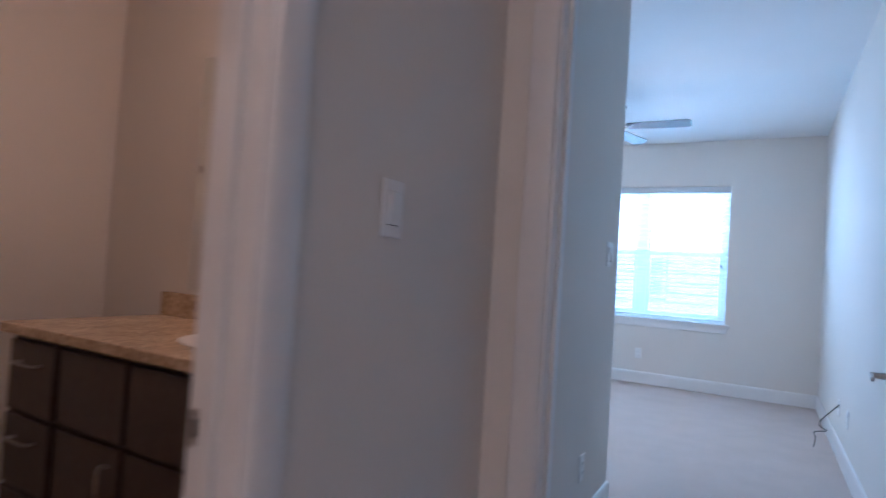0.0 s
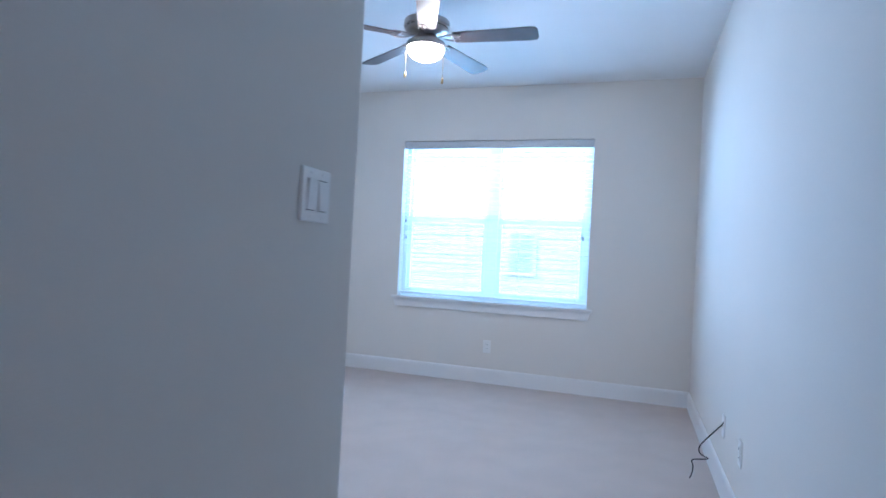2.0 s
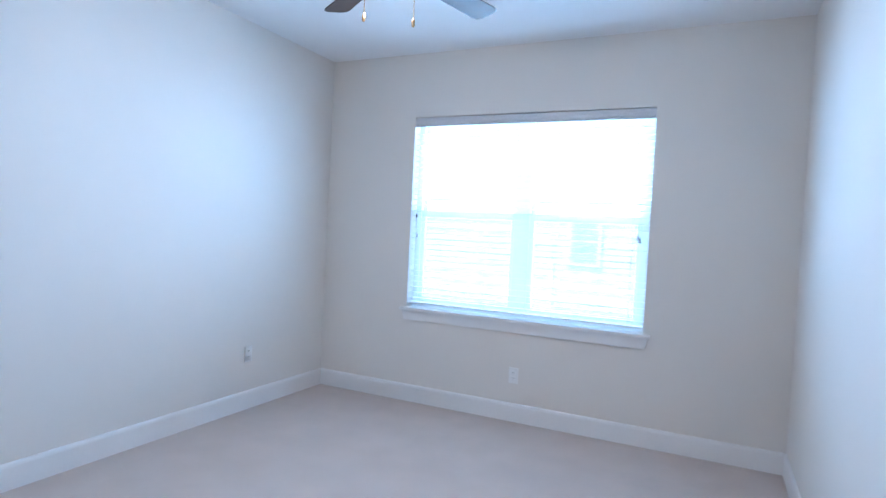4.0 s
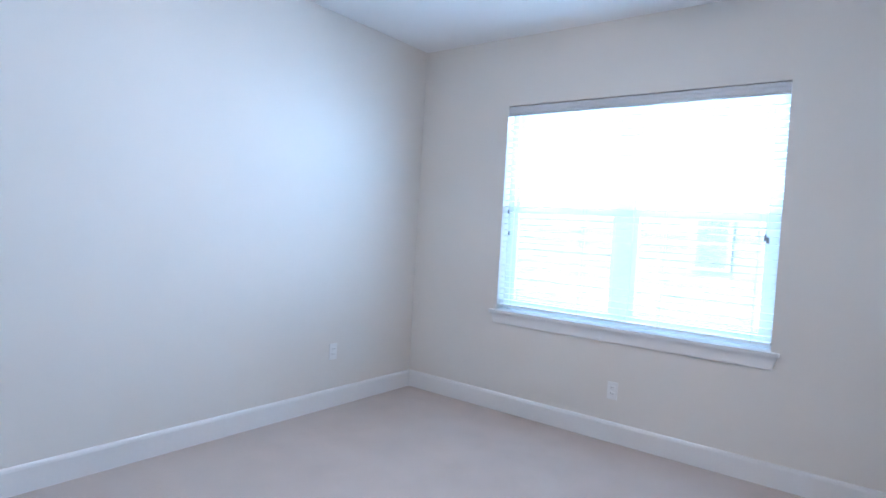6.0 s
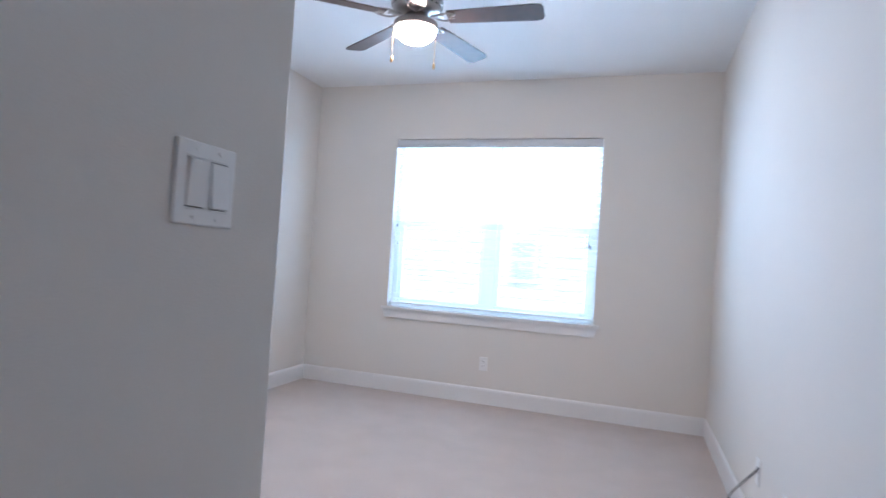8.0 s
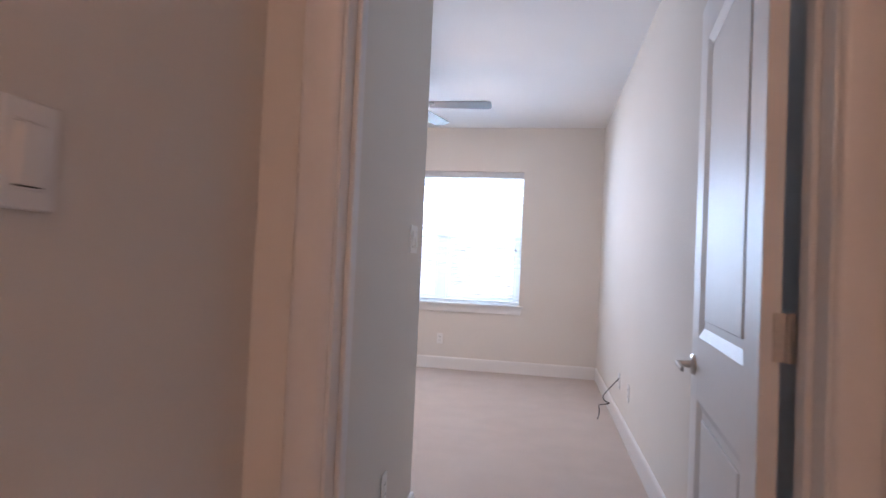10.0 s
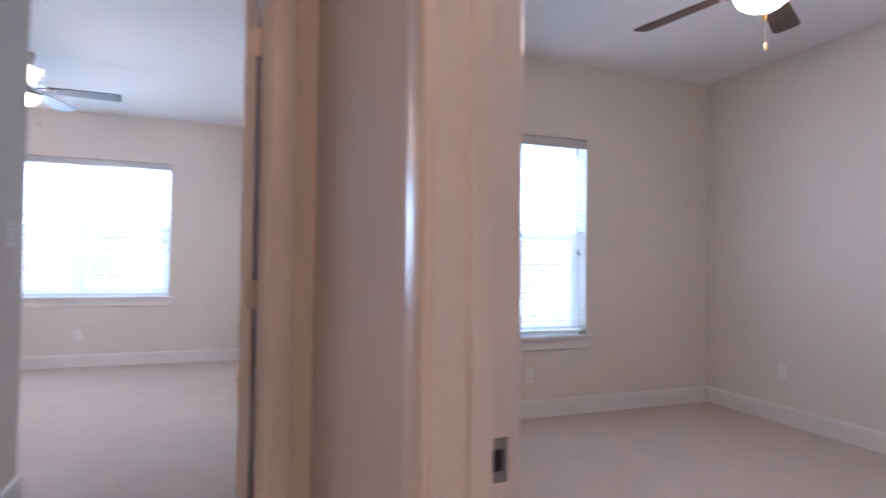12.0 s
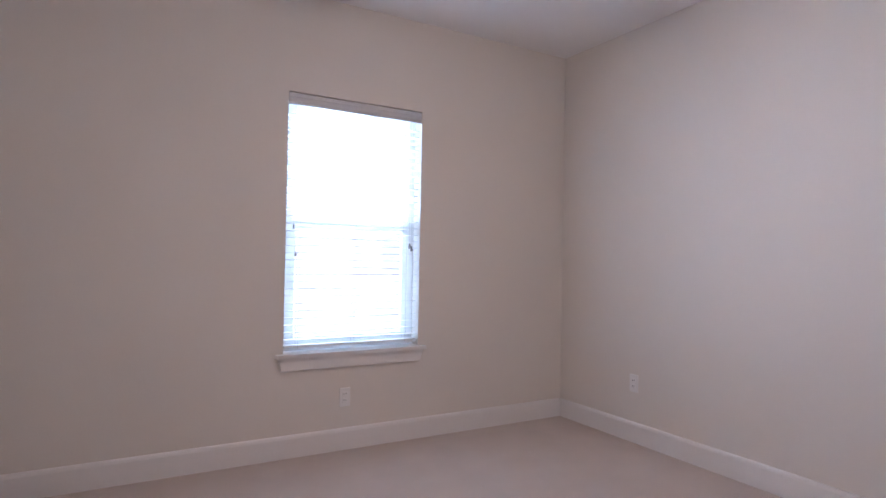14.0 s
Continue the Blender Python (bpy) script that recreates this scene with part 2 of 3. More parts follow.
setting("wall_north", pierced(-1.86, 1.875, R1F, R1F + TX, W1), PAINT, "greige painted bedroom wall with a wide window", "wall")
setting("wall_north_2", pierced(1.875, 5.56, R2F, R2F + TX, W2), PAINT, "greige painted bedroom wall with a narrow window", "wall")
setting("wall_west", boxes((-1.86, R1L, R1B, R1F, 0, H)), PAINT, "plain greige painted bedroom wall", "wall")
setting("wall_closet", boxes((-1.86, XL - TW, R1B - TW, R1B, 0, H)), PAINT, "plain greige painted bedroom wall", "wall")
setting("wall_entry", boxes((XL - TW, XL, YD + TW, R1B, 0, H), bevel=0.006), PAINT, "greige painted entry wall with switches", "wall")
setting("wall_east", boxes((XR, XR + TW, 0.57, R1F, 0, H), (XR, XR + TW, SOUTH, -0.30, 0, H), (XR, XR + TW, -0.30, 0.57, DH, H)), PAINT,
        "long greige wall between the bedrooms and hall", "wall")
setting("wall_hall_end", boxes((XL - TW, 0.745, YD, YD + TW, 0, H), (1.63, XR, YD, YD + TW, 0, H), (0.745, 1.63, YD, YD + TW, DH, H)), PAINT,
        "greige hall end wall with a bedroom doorway", "wall")
setting("wall_hall_west", boxes((XL - TW, XL, 0.77, YD, 0, H), (XL - TW, XL, SOUTH, -0.05, 0, H), (XL - TW, XL, -0.05, 0.77, DH, H)), PAINT,
        "greige hall wall with a bathroom doorway", "wall")
setting("wall_bath_north", boxes((-1.86, XL - TW, BY, BY + TW, 0, H)), PAINT, "greige bathroom wall behind the vanity", "wall")
setting("wall_bath_west", boxes((BX - 0.12, BX, SOUTH, BY, 0, H)), PAINT, "greige bathroom side wall", "wall")
setting("wall_south", boxes((-1.86, 5.56, SOUTH - 0.12, SOUTH, 0, H)), PAINT, "plain greige painted wall", "wall")
setting("wall_east_2", boxes((R2R, R2R + TX, SOUTH, R2F, 0, H)), PAINT, "plain greige painted bedroom wall", "wall")
setting("wall_store_west", boxes((-1.86, -1.70, BY + TW, R1B - TW, 0, H)), PAINT, "plain greige painted wall", "wall")


def baseboard(name, a, b, inward):
    """From a to b along a wall; inward is the side that it stands out to."""
    a, b, n = Vector((*a, 0)), Vector((*b, 0)), Vector((*inward, 0))
    profile = [(0, 0), (0.014, 0), (0.014, 0.112), (0.011, 0.124), (0.006, 0.131), (0, 0.133)]
    bm = bmesh.new()
    ends = [[bm.verts.new(p + n * d + Vector((0, 0, z))) for d, z in profile] for p in (a, b)]
    k = len(profile)
    for i in range(k):
        bm.faces.new((ends[0][i], ends[0][(i + 1) % k], ends[1][(i + 1) % k], ends[1][i]))
    bm.faces.new(ends[0])
    bm.faces.new(ends[1][::-1])
    bmesh.ops.recalc_face_normals(bm, faces=bm.faces[:])
    return setting(name, bm, TRIM, "tall white painted baseboard along the wall", "baseboard")


baseboard("baseboard_north", (R1L + 0.014, R1F), (XR - 0.014, R1F), (0, -1))
baseboard("baseboard_west", (R1L, R1B), (R1L, R1F), (1, 0))
baseboard("baseboard_east", (XR, YD + TW), (XR, R1F), (-1, 0))
baseboard("baseboard_entry", (XL, YD + TW), (XL, R1B + 0.012), (1, 0))
baseboard("baseboard_closet", (R1L + 0.014, R1B), (XL, R1B), (0, 1))
baseboard("baseboard_north_2", (1.875 + 0.014, R2F), (R2R - 0.014, R2F), (0, -1))
baseboard("baseboard_east_2", (R2R, SOUTH), (R2R, R2F), (-1, 0))
baseboard("baseboard_west_2", (XR + TW, 0.652), (XR + TW, R2F), (1, 0))
baseboard("baseboard_hall_west", (XL, 0.852), (XL, YD - 0.002), (1, 0))
baseboard("baseboard_hall_east", (XR, 0.652), (XR, YD - 0.002), (-1, 0))
baseboard("baseboard_bath", (BX + 0.014, BY), (-1.03, BY), (0, -1))
baseboard("baseboard_bath_west", (BX, SOUTH), (BX, BY), (1, 0))


# ---- doorways ----
def doorway(name, m, w, stop_y, strike_x, strike_y, strike_z, label):
    """Local x across the opening, y through the wall; lining, stops and casings on both faces."""
    d = thing(name, m, label, "door frame", kind="structure")
    h, c, k = 2.04, 0.078, 0.016
    part("jamb", boxes((-0.02, 0, 0, TW, 0, h + 0.02), bevel=0.0015), TRIM, d)
    part("jamb", boxes((w, w + 0.02, 0, TW, 0, h + 0.02), bevel=0.0015), TRIM, d)
    part("head_jamb", boxes((0, w, 0, TW, h, h + 0.02), bevel=0.0015), TRIM, d)
    part("stop", boxes((0, 0.011, stop_y, stop_y + 0.034, 0, h), bevel=0.002), TRIM, d)
    part("stop", boxes((w - 0.011, w, stop_y, stop_y + 0.034, 0, h), bevel=0.002), TRIM, d)
    part("stop", boxes((0.011, w - 0.011, stop_y, stop_y + 0.034, h - 0.011, h), bevel=0.002), TRIM, d)
    for y0, y1 in ((-k, 0), (TW, TW + k)):
        for x0, x1 in ((-0.006 - c, -0.006), (w + 0.006, w + 0.006 + c)):
            part("casing", crowned(c, k, h + 0.006), TRIM, d, "", pose(x0, y0 if y0 > 0 else y1, 0) @ Matrix.Diagonal((1, 1 if y0 > 0 else -1, 1, 1)), True)
        part("head_casing", crowned(c, k, w + 0.012 + 2 * c), TRIM, d, "",
             pose(-0.006 - c, y0 if y0 > 0 else y1, h + 0.007) @ Matrix(((0, 0, 1, 0), (0, 1 if y0 > 0 else -1, 0, 0), (1, 0, 0, 0), (0, 0, 0, 1))), True)
    s = part("strike_plate", boxes((strike_x - 0.0015, strike_x + 0.0015, strike_y - 0.014, strike_y + 0.014, strike_z - 0.029, strike_z + 0.029), bevel=0.0008), NICKEL, d, "brushed nickel strike plate")
    part("latch_hole", boxes((strike_x - 0.0022, strike_x + 0.0022, strike_y - 0.006, strike_y + 0.007, strike_z - 0.014, strike_z + 0.014)), RECESS_SHADE, s)
    return d


doorway("door_1", pose(0.765, YD, 0), 0.845, 0.05, 0.0, 0.09, 0.875, "white painted bedroom door frame with casing")
doorway("door_2", pose(XR + TW, -0.28, 0, 0, 0, 90), 0.83, 0.037, 0.83, 0.026, 0.908, "white painted bedroom door frame with casing")
doorway("door_3", pose(XL, -0.03, 0, 0, 0, 90), 0.78, 0.05, 0.78, 0.10, 0.875, "white painted bathroom door frame with casing")


def door_leaf(m):
    """Hinge at the origin, leaf along +x, thickness from y = 0 to 0.035."""
    w, h, t = 0.81, 2.03, 0.035
    d = thing("bedroom_door", m, "white two-panel interior door standing wide open", "door")
    st, z = 0.125, (0.01, 0.25, 0.80, 0.985, 1.895, h)
    part("stile", boxes((0, st, 0, t, z[0], h), bevel=0.0015), DOORPAINT, d)
    part("stile", boxes((w - st, w, 0, t, z[0], h), bevel=0.0015), DOORPAINT, d)
    for a, b in ((0, 1), (2, 3), (4, 5)):
        part("rail", boxes((st, w - st, 0.0002, t - 0.0002, z[a], z[b])), DOORPAINT, d)
    for a, b in ((1, 2), (3, 4)):
        p = part("panel", boxes((st, w - st, 0.012, t - 0.012, z[a], z[b])), DOORPAINT, d)
        for y0, y1 in ((0.001, 0.012), (t - 0.012, t - 0.001)):
            bm = bmesh.new()
            outer = [(st, z[a]), (w - st, z[a]), (w - st, z[b]), (st, z[b])]
            inner = [(st + 0.028, z[a] + 0.028), (w - st - 0.028, z[a] + 0.028), (w - st - 0.028, z[b] - 0.028), (st + 0.028, z[b] - 0.028)]
            yo, yi = (y0, y1 - 0.001) if y0 < t / 2 else (y1, y0 + 0.001)
            vo = [bm.verts.new((x, yo, zz)) for x, zz in outer]
            vi = [bm.verts.new((x, yi, zz)) for x, zz in inner]
            for k in range(4):
                bm.faces.new((vo[k], vo[(k + 1) % 4], vi[(k + 1) % 4], vi[k]))
            bmesh.ops.recalc_face_normals(bm, faces=bm.faces[:])
            bmesh.ops.solidify(bm, geom=bm.faces[:], thickness=0.0006)
            part("moulding", bm, DOORPAINT, p)
            f0, f1 = (0.006, 0.0125) if y0 < t / 2 else (t - 0.0125, t - 0.006)
            part("field", boxes((st + 0.05, w - st - 0.05, f0, f1, z[a] + 0.05, z[b] - 0.05), bevel=0.003), DOORPAINT, p)
    for side in (-1, 1):
        y = 0 if side < 0 else t
        handle = part("handle", turned([(0.032, 0), (0.032, 0.006), (0.027, 0.011), (0.012, 0.013), (0.0095, 0.036), (0.0095, 0.054)], 28), NICKEL, d, "brushed nickel lever handle",
                      pose(w - 0.062, y, 0.893, 90 if side < 0 else -90), True)
        part("lever", boxes((-0.011, 0.118, -0.008, 0.008, 0.045, 0.056), bevel=0.004), NICKEL, handle, "", pose(0, 0, 0, 0, 0, 180), True)
    part("latch", boxes((w - 0.001, w + 0.0015, 0.005, t - 0.005, 0.858, 0.928), bevel=0.0008), NICKEL, d, "nickel latch plate")
    for hz in (0.25, 1.06, 1.84):
        hinge = part("hinge", boxes((-0.003, 0.03, -0.0015, 0, hz - 0.045, hz + 0.045), (-0.006, -0.003, -0.022, 0.014, hz - 0.045, hz + 0.045)), HINGE, d, "nickel door hinge")
        part("knuckle", turned([(0.006, 0), (0.006, 0.09)], 16), HINGE, hinge, "", pose(-0.006, -0.012, hz - 0.045), True)
    return d


# leaf swung a little past square, its outer face to the passage
door_leaf(pose(1.586, YD + TW + 0.006, 0, 0, 0, 84.4))


# ---- windows with blinds ----
def window(name, hole, yf, units, label):
    x0, x1, z0, z1 = hole
    w, h = x1 - x0, z1 - z0
    win = thing(name, pose(x0, yf, z0), label, "window", kind="structure")
    f, ya, yb = 0.045, 0.095, 0.158
    frame_part = part("window_frame", boxes((0, f, ya, yb, 0, h), (w - f, w, ya, yb, 0, h), (f, w - f, ya, yb, 0, f), (f, w - f, ya, yb, h - f, h)), VINYL, win)
    uw = w / units
    for k in range(1, units):
        part("mullion", boxes((k * uw - 0.05, k * uw + 0.05, ya - 0.006, yb, f, h - f), bevel=0.003), VINYL, frame_part)
    mid = h / 2
    for k in range(units):
        a = k * uw + (f if k == 0 else 0.05)
        b = (k + 1) * uw - (f if k == units - 1 else 0.05)
        for nm, s0, s1, ys, ye in (("lower_sash", f, mid + 0.02, 0.10, 0.125), ("upper_sash", mid - 0.02, h - f, 0.128, 0.153)):
            r = 0.036
            sash = part(nm, boxes((a, a + r, ys, ye, s0, s1), (b - r, b, ys, ye, s0, s1), (a + r, b - r, ys, ye, s0, s0 + r), (a + r, b - r, ys, ye, s1 - r, s1)), VINYL, win)
            pane = part("pane", boxes((a + r, b - r, (ys + ye) / 2 - 0.002, (ys + ye) / 2 + 0.002, s0 + r, s1 - r)), GLASS, sash)
            pane.visible_shadow = False
        part("insect_screen", boxes((a, b, 0.1555, 0.1575, f, mid)), SCREEN, win, "grey insect screen")
    # stool and apron
    part("window_sill", boxes((-0.045, w + 0.045, -0.038, 0, -0.022, 0.0), (0.001, w - 0.001, -0.002, 0.094, -0.02, 0.001), bevel=0.0), TRIM, win, "white painted sill board")
    part("apron", prism([(-0.034, -0.0225), (w + 0.034, -0.0225), (w + 0.012, -0.098), (-0.012, -0.098)], 0.016, 0.002), TRIM, win, "", pose(0, -0.0165, 0))
    return win


def blind(hole, yf, ladders, label):
    x0, x1, z0, z1 = hole
    w, h = x1 - x0, z1 - z0
    b = thing("window_blind", pose(x0, yf, z0), label, "window blind", "window blinds")
    e = 0.008
    valance = part("valance", boxes((0.002, w - 0.002, 0.004, 0.014, h - 0.075, h - 0.006), bevel=0.003), VALANCE, b, "pale grey moulded valance")
    for zz in (h - 0.028, h - 0.052, h - 0.071):
        part("bead", boxes((0.002, w - 0.002, -0.001, 0.005, zz - 0.005, zz + 0.005), bevel=0.002), VALANCE, valance)
    part("head_rail", boxes((e, w - e, 0.016, 0.07, h - 0.05, h - 0.004), bevel=0.002), BLIND, b)
    part("bottom_rail", boxes((e, w - e, 0.018, 0.068, 0.028, 0.044), bevel=0.003), BLIND, b)
    slat = None
    pitch = 0.0432
    count = int((h - 0.075 - 0.055) / pitch)
    for k in range(count):
        z = 0.075 + k * pitch
        if slat is None:
            bm = boxes((e, w - e, -0.025, 0.025, -0.002, 0.002), bevel=0.0006)
            slat = to_mesh("slat", bm, BLIND)
        ob = new("slat", slat)
        ob.parent = b
        ob.matrix_basis = pose(0, 0.043, z, -2)
    for x in ladders:
        for y in (0.016, 0.07):
            part("ladder_cord", boxes((x * w - 0.0012, x * w + 0.0012, y - 0.001, y + 0.001, 0.03, h - 0.05)), CORD, b)
    for x, z in ((0.048, h * 0.49), (0.062, h * 0.385)):
        cord = part("lift_cord", boxes((x - 0.001, x + 0.001, 0.011, 0.013, z, h - 0.06)), CORD, b)
        part("tassel", turned([(0.003, 0.03), (0.006, 0.022), (0.0075, 0.004), (0.006, 0)], 12), GREYTASSEL, cord, "grey cord tassel", pose(x, 0.008, z - 0.022), True)
    for x, z in ((w - 0.072, h * 0.425), (w - 0.058, h * 0.415)):
        cord = part("tilt_cord", boxes((x - 0.001, x + 0.001, 0.011, 0.013, z, h - 0.06)), CORD, b)
        part("tassel", turned([(0.003, 0.035), (0.007, 0.026), (0.009, 0.004), (0.007, 0)], 12), GREYTASSEL, cord, "grey cord tassel", pose(x, 0.008, z - 0.022), True)
    return b


window("window_1", W1, R1F, 2, "wide white double vinyl window, bright daylight outside")
window("window_2", W2, R2F, 1, "narrow white vinyl window, bright daylight outside")
blind(W1, R1F, (0.06, 0.35, 0.65, 0.94), "white wide slatted blind with open slats in window")
blind(W2, R2F, (0.1, 0.5, 0.9), "white narrow slatted blind with open slats in window")


# ---- ceiling fans ----
def ceiling_fan(x, y, base, chains, lamp, label):
    f = thing("ceiling_fan", pose(x, y, H), label, "ceiling fan", "ceiling fans")
    part("canopy", turned([(0.078, 0), (0.078, -0.012), (0.068, -0.05), (0.050, -0.155), (0.03, -0.16)], 32), CANOPY, f, "", None, True)
    part("motor_housing", turned([(0.05, -0.155), (0.118, -0.16), (0.138, -0.17), (0.141, -0.18), (0.141, -0.205), (0.134, -0.212), (0.134, -0.222), (0.122, -0.238), (0.10, -0.248), (0.06, -0.252)], 40), FANMETAL, f, "", None, True)
    part("light_fitter", turned([(0.055, -0.25), (0.075, -0.276), (0.118, -0.302), (0.122, -0.328), (0.115, -0.334)], 40), FANMETAL, f, "", None, True)
    for k in range(20):
        part("vent_slot", boxes((0.1325, 0.1345, -0.011, 0.011, -0.2205, -0.2135)), RECESS_SHADE, f, "", pose(0, 0, 0, 0, 0, 18 * k))
    bowl = [(0.112 * math.cos(a), -0.332 - 0.078 * math.sin(a)) for a in (math.pi / 2 * k / 10 for k in range(11))]
    part("glass_bowl", turned(bowl, 40), lamp, f, "lit frosted glass bowl", None, True)
    for k in range(5):
        turn = pose(0, 0, -0.27, 0, 0, base + 72 * k)
        iron = part("blade_iron", boxes((0.085, 0.155, -0.014, 0.014, -0.003, 0.005), bevel=0.0015), FANMETAL, f, "", turn)
        for side in (-1, 1):
            part("scroll", tube([(0.10, 0.006 * side, 0.0), (0.13, 0.034 * side, -0.004), (0.175, 0.044 * side, -0.005), (0.215, 0.03 * side, -0.004), (0.205, 0.012 * side, -0.004), (0.175, 0.014 * side, -0.004)], 0.0055), FANMETAL, iron, "", None, True)
        outline = [(0.175, -0.052), (0.30, -0.058), (0.64, -0.068), (0.668, -0.060), (0.68, -0.04), (0.68, 0.04), (0.668, 0.060), (0.64, 0.068), (0.30, 0.058), (0.175, 0.052)]
        bm = prism(outline, 0.006, 0.001)
        bmesh.ops.rotate(bm, cent=(0, 0, 0), matrix=Matrix.Rotation(radians(-90), 3, "X"), verts=bm.verts[:])
        part("blade", bm, BLADE, f, "dark walnut blade", turn @ pose(0, 0, 0, -11, 0, 0))
    for side, length in ((-1, 0.15), (1, 0.20)):
        chain = part("pull_chain", boxes((-0.0012, 0.0012, -0.0012, 0.0012, -length, 0)), BRASS, f, "", pose(0.122 * side * math.cos(radians(chains)), 0.122 * side * math.sin(radians(chains)) - 0.015, -0.323))
        part("fob", turned([(0.003, 0), (0.007, -0.01), (0.0075, -0.028), (0.004, -0.036)], 12), BRASS, chain, "brass pull fob", pose(0, 0, -length), True)
    return f


ceiling_fan(0.008, 5.10, 3, 0, LAMP_GLASS, "nickel five-blade ceiling fan with lit glass bowl")
ceiling_fan(3.775, 1.79, 30, 38, LAMP_GLASS_2, "nickel five-blade ceiling fan with lit glass bowl")


# ---- switches and outlets ----
def facing(place, inward):
    """A pose with local x along the wall, z up and -y into the room."""
    return pose(*place, 0, 0, {(0, -1): 0, (1, 0): 90, (-1, 0): -90, (0, 1): 180}[inward])


def outlet(m):
    o = thing("wall_outlet", m, "white duplex electrical outlet low on the wall", "outlet", "outlets")
    part("cover_plate", boxes((-0.035, 0.035, -0.006, 0, -0.0575, 0.0575), bevel=0.0025), PLATE, o)
    for dz in (-0.0195, 0.0195):
        r = part("receptacle", boxes((-0.0165, 0.0165, -0.0085, -0.005, dz - 0.0135, dz + 0.0135), bevel=0.002), PLATE, o)
        part("slot", boxes((-0.0085, -0.006, -0.009, -0.0082, dz - 0.003, dz + 0.0065), (0.006, 0.0085, -0.009, -0.0082, dz - 0.003, dz + 0.0055)), RECESS_SHADE, r)
    part("screw", boxes((-0.003, 0.003, -0.0072, -0.0058, -0.003, 0.003), bevel=0.0008), PLATE, o)
    return o


def blank_plate(m, label):
    o = thing("wall_plate", m, label, "wall plate")
    part("cover_plate", boxes((-0.035, 0.035, -0.006, 0, -0.0575, 0.0575), bevel=0.0025), PLATE, o)
    part("jack", turned([(0.007, 0), (0.007, 0.006), (0.004, 0.007), (0.004, 0.012)], 16), NICKEL, o, "metal coaxial jack", pose(0, -0.005, 0, 90), True)
    return o


def switch(m, gangs, label):
    s = thing("light_switch", m, label, "light switch", "light switches")
    w = 0.07 + 0.046 * (gangs - 1)
    part("cover_plate", boxes((-w / 2, w / 2, -0.0065, 0, -0.0585, 0.0585), bevel=0.0025), PLATE, s)
    for k in range(gangs):
        x = (k - (gangs - 1) / 2) * 0.046
        part("gap", boxes((x - 0.0163, x + 0.0163, -0.0069, -0.0062, -0.0343, 0.0343)), RECESS_SHADE, s)
        for dz in (-0.0365, 0.0365):
            part("bezel", boxes((x - 0.0172, x + 0.0172, -0.0085, -0.0062, dz - 0.0011, dz + 0.0011), bevel=0.0006), PLATE, s)
        for dz in (-0.048, 0.048):
            part("screw", turned([(0.0032, 0), (0.0030, 0.0012), (0.0018, 0.0016)], 14), PLATE, s, "painted plate screw", pose(x, -0.0064, dz, 90), True)
        part("rocker", prism([(x - 0.0165, -0.033), (x + 0.0165, -0.033), (x + 0.0165, 0.033), (x - 0.0165, 0.033)], 0.008, 0.0015), PLATE, s, "", pose(0, -0.0115, 0, 5 if k % 2 == 0 else -5))
    return s


outlet(facing((0.027, R1F, 0.335), (0, -1)))
outlet(facing((R1L, 6.14, 0.40), (1, 0)))
outlet(facing((XR, 4.665, 0.353), (-1, 0)))
outlet(facing((XL, 2.645, 0.33), (1, 0)))
outlet(facing((3.663, R2F, 0.32), (0, -1)))
outlet(facing((R2R, 2.997, 0.385), (-1, 0)))
blank_plate(facing((XR, 5.15, 0.345), (-1, 0)), "white cable plate with a black cable hanging out")
switch(facing((XL, 2.945, 1.269), (1, 0)), 2, "white double rocker light switch on entry wall")
switch(facing((XL, 1.094, 1.262), (1, 0)), 1, "white single rocker light switch on hall wall")

cable = thing("coaxial_cable", pose(XR, 5.15, 0.375), "thin black cable hanging crookedly from wall plate", "cable")
part("cable_run", tube([(-0.007, -0.015, -0.007), (-0.015, -0.030, -0.018), (-0.061, -0.030, -0.072), (-0.112, -0.030, -0.138), (-0.115, -0.030, -0.172), (-0.097, -0.030, -0.189), (-0.073, -0.030, -0.199), (-0.085, -0.015, -0.210), (-0.142, 0.010, -0.230), (-0.135, 0.040, -0.270), (-0.133, 0.090, -0.325), (-0.138, 0.140, -0.369)], 0.0035), CABLE, cable, "", None, True)

# ---- bathroom ----
vanity = thing("vanity_cabinet", pose(-1.0, 1.15, -0.008), "dark espresso bathroom vanity cabinet with drawers", "cabinet")
VW, VD = 1.42, 0.60
part("body", boxes((0.0, VW, 0.02, VD, 0.09, 0.845), bevel=0.002), ESPRESSO, vanity)
part("toe_kick", boxes((0.0, VW, 0.08, VD, 0.008, 0.09)), ESPRESSO, vanity)
for z0, z1 in ((0.11, 0.33), (0.345, 0.575), (0.59, 0.825)):
    d = part("drawer", boxes((0.02, 0.30, 0, 0.02, z0, z1), bevel=0.003), ESPRESSO, vanity)
    part("handle", tube([(0.10, 0.0, z1 - 0.07), (0.10, -0.028, z1 - 0.07), (0.22, -0.028, z1 - 0.07), (0.22, 0.0, z1 - 0.07)], 0.005), NICKEL, d, "nickel bar pull", None, True)
for x0 in (0.34, 0.70, 1.06):
    d = part("door", boxes((x0, x0 + 0.34, 0, 0.02, 0.11, 0.575), bevel=0.003), ESPRESSO, vanity)
    part("false_front", boxes((x0, x0 + 0.34, 0, 0.02, 0.59, 0.825), bevel=0.003), ESPRESSO, vanity)
    part("handle", tube([(x0 + 0.29, 0, 0.40), (x0 + 0.29, -0.028, 0.40), (x0 + 0.29, -0.028, 0.52), (x0 + 0.29, 0, 0.52)], 0.005), NICKEL, d, "nickel bar pull", None, True)
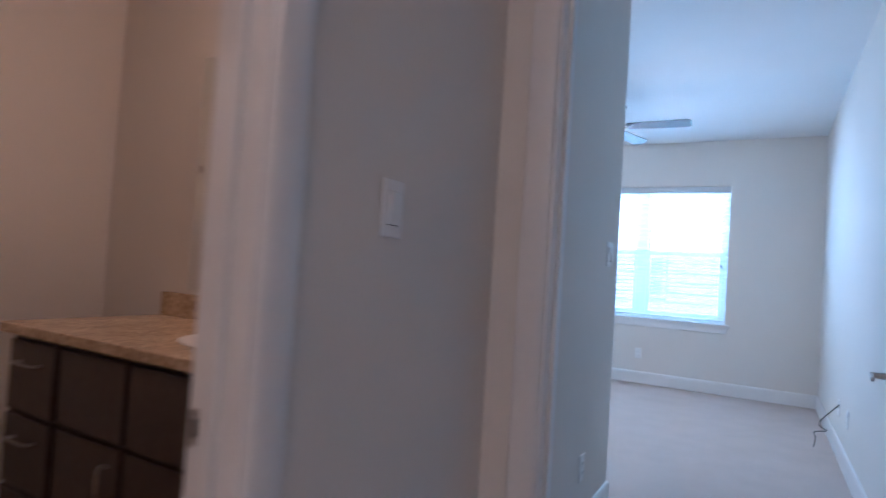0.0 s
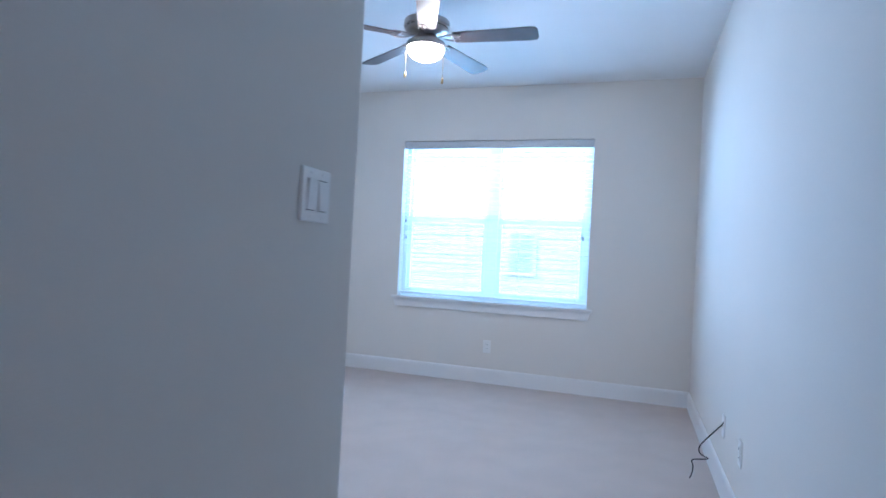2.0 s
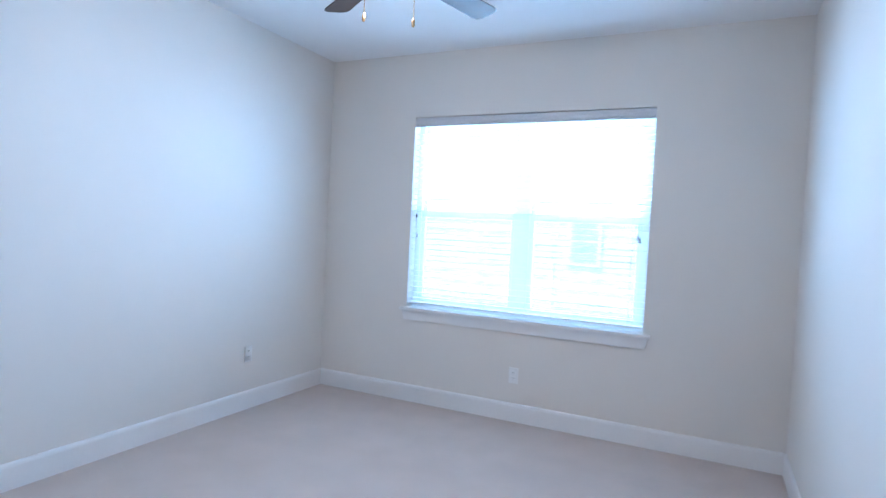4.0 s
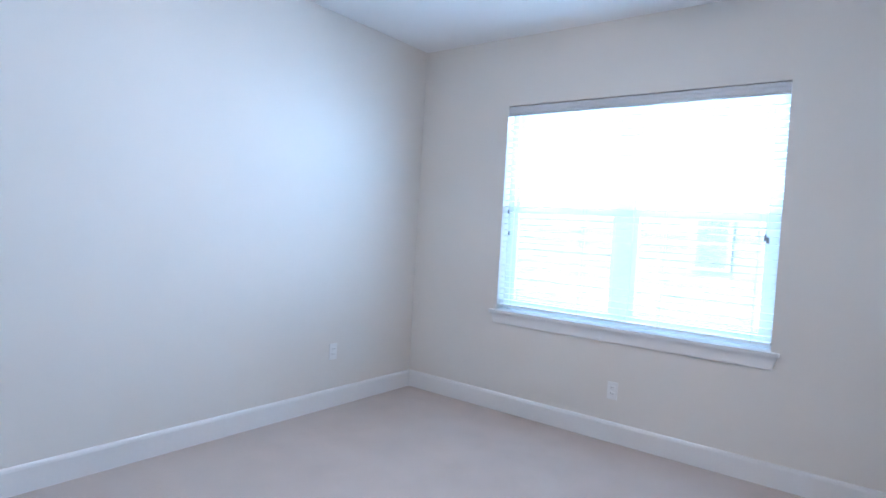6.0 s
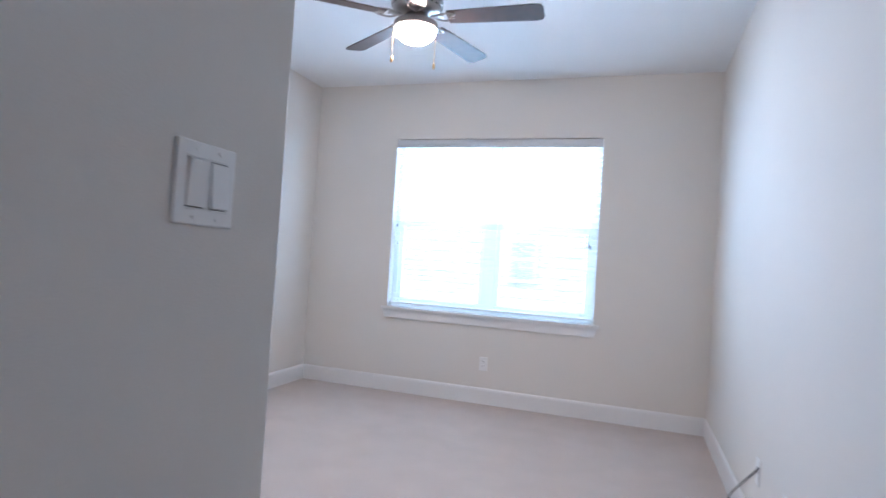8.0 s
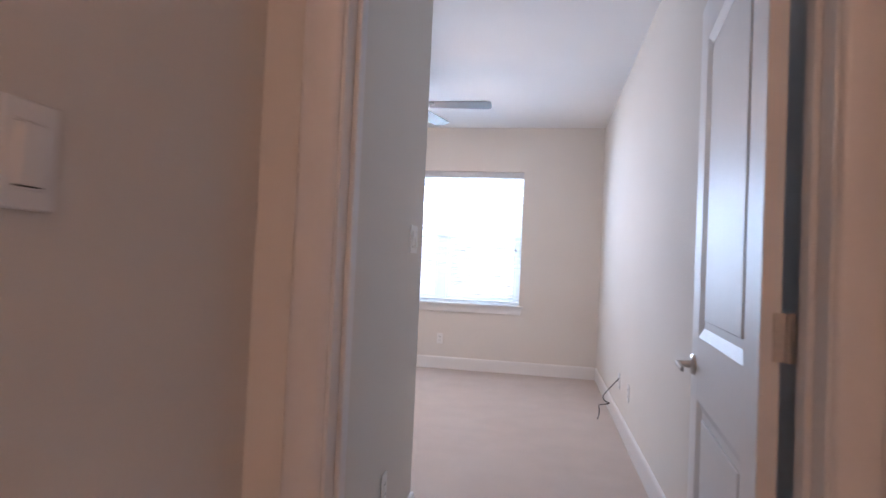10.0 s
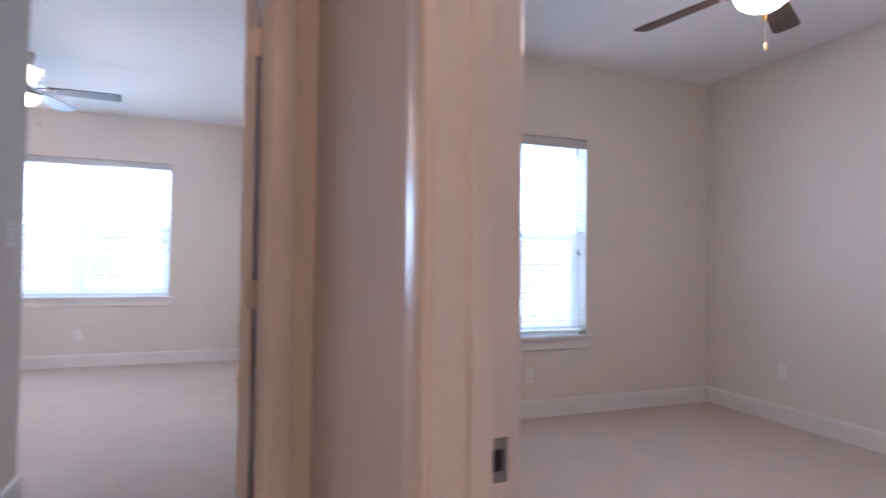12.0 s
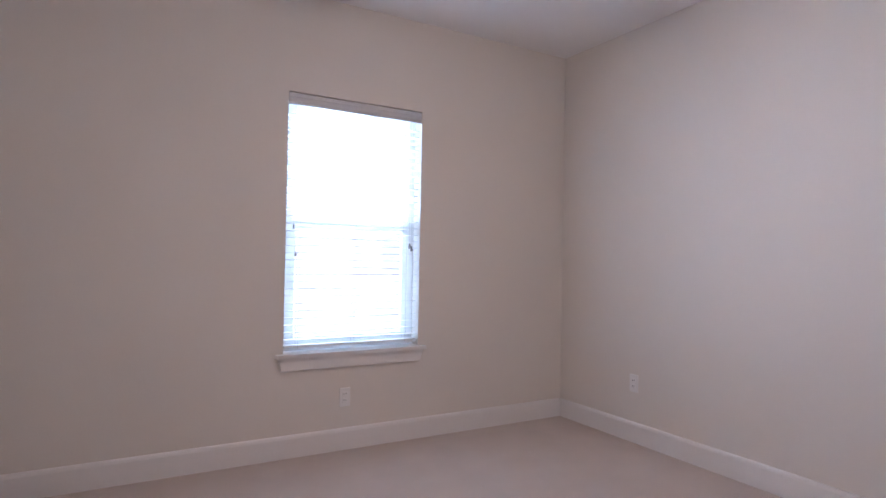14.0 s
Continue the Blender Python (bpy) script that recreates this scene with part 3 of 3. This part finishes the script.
top = thing("countertop", pose(-1.025, 1.125, 0.837), "beige speckled granite countertop on dark vanity", "countertop")
part("slab", boxes((0, VW + 0.05, 0, VD + 0.025, 0, 0.035), bevel=0.004), GRANITE, top)
part("backsplash", boxes((0, VW + 0.05, VD + 0.003, VD + 0.024, 0.035, 0.135), bevel=0.002), GRANITE, top)
part("sink_rim", turned([(0.17, 0.036), (0.2, 0.036), (0.205, 0.039), (0.2, 0.042), (0.17, 0.040)], 40), PLATE, top, "white oval sink rim", pose(0.88, 0.30, 0) @ Matrix.Diagonal((1.15, 0.85, 1, 1)), True)
mirror = thing("wall_mirror", pose(-0.88, BY, 0.99), "frameless rectangular mirror above the vanity", "mirror")
part("mirror_glass", boxes((0, 1.25, -0.006, 0, 0, 1.0), bevel=0.001), CHROME, mirror)
part("clip", boxes((0.02, 0.045, -0.01, 0, 0.5, 0.53), bevel=0.002), NICKEL, mirror)


def dome_lamp(x, y, label):
    l = thing("added_ceiling_lamp", pose(x, y, H), label, "ceiling lamp", "ceiling lamps")
    part("base", turned([(0.15, 0), (0.155, -0.012), (0.15, -0.025), (0.13, -0.028)], 36), NICKEL, l, "", None, True)
    part("dome", turned([(0.14 * math.cos(a), -0.026 - 0.075 * math.sin(a)) for a in (math.pi / 2 * k / 8 for k in range(9))], 36), DOME_GLASS, l, "lit frosted dome", None, True)
    return l


# unseen fittings, added to go with the warm light in hall and bathroom
dome_lamp(1.18, -1.2, "unseen round ceiling lamp added to warm the hall")
dome_lamp(-0.40, 0.10, "unseen round ceiling lamp added to warm bathroom and hall wall")
# light bar out of view, added for warm light over the counter
bar = thing("added_vanity_light", pose(-0.25, BY, 2.16), "unseen lit nickel light bar added above the mirror", "wall lamp")
part("back_plate", boxes((-0.3, 0.3, -0.025, 0, -0.04, 0.04), bevel=0.004), NICKEL, bar)
for x in (-0.2, 0.0, 0.2):
    part("glass_shade", turned([(0.03, 0), (0.045, -0.02), (0.055, -0.09), (0.052, -0.1)], 24), DOME_GLASS, bar, "lit frosted glass shade", pose(x, -0.09, 0.02), True)
    part("arm", boxes((x - 0.008, x + 0.008, -0.09, -0.02, 0.015, 0.031), bevel=0.002), NICKEL, bar)
# added warm fill lights near the unseen fittings
bulb("hall_warm_fill", (1.18, -1.2, H - 0.2), 3.3, WARM, 0.1)
bulb("bath_warm_fill", (-0.25, 1.55, 2.0), 0.6, (1.0, 0.44, 0.15), 0.06)
bulb("bath_ceiling_fill", (-0.40, 0.10, H - 0.2), 0.6, (1.0, 0.44, 0.15), 0.1)


# ---- the house across the drive ----
house = thing("neighbour_house", pose(0, 16, -0.1), "pale sided one-storey house across the way with an added light roof", "house")
WHITE_SIDING = material("white_siding", (0.78, 0.77, 0.74), 0.7, grain=0.05, grain_size=6, bump=0.2, bump_size=30)
# pane grey has the reflected sky put into its colour
PANE_SKY = material("sky_toned_window_glass", (0.50, 0.53, 0.53), 0.1)
ROOFING = material("added_pale_roof", (0.72, 0.72, 0.70), 0.5, grain=0.06, grain_size=5, bump=0.1, bump_size=12)
part("wall", boxes((-12, 14, 0, 8, 0, 2.3)), WHITE_SIDING, house)
# invented roof, pale and sloped to the sun so it burns out white
part("roof", prism([(-0.08, 0), (8.08, 0), (4, 1.7)], 27.2, 0.0), ROOFING, house, "", pose(14.6, 0, 2.3, 0, 0, 90))
for k in range(9):
    part("siding_board", boxes((-12, 14, -0.02, 0.002, k * 0.255 + 0.01, k * 0.255 + 0.235)), WHITE_SIDING, house)
for x, z in ((-7.4, 1.0), (-1.38, 0.92), (4.8, 1.0), (9.6, 1.0)):
    wdw = part("window", boxes((x - 0.38, x + 0.38, -0.07, -0.021, z - 0.06, z + 1.06)), VINYL, house)
    part("pane", boxes((x - 0.29, x + 0.29, -0.078, -0.0705, z + 0.02, z + 0.48)), PANE_SKY, wdw)
    part("pane", boxes((x - 0.29, x + 0.29, -0.078, -0.0705, z + 0.54, z + 0.98)), PANE_SKY, wdw)
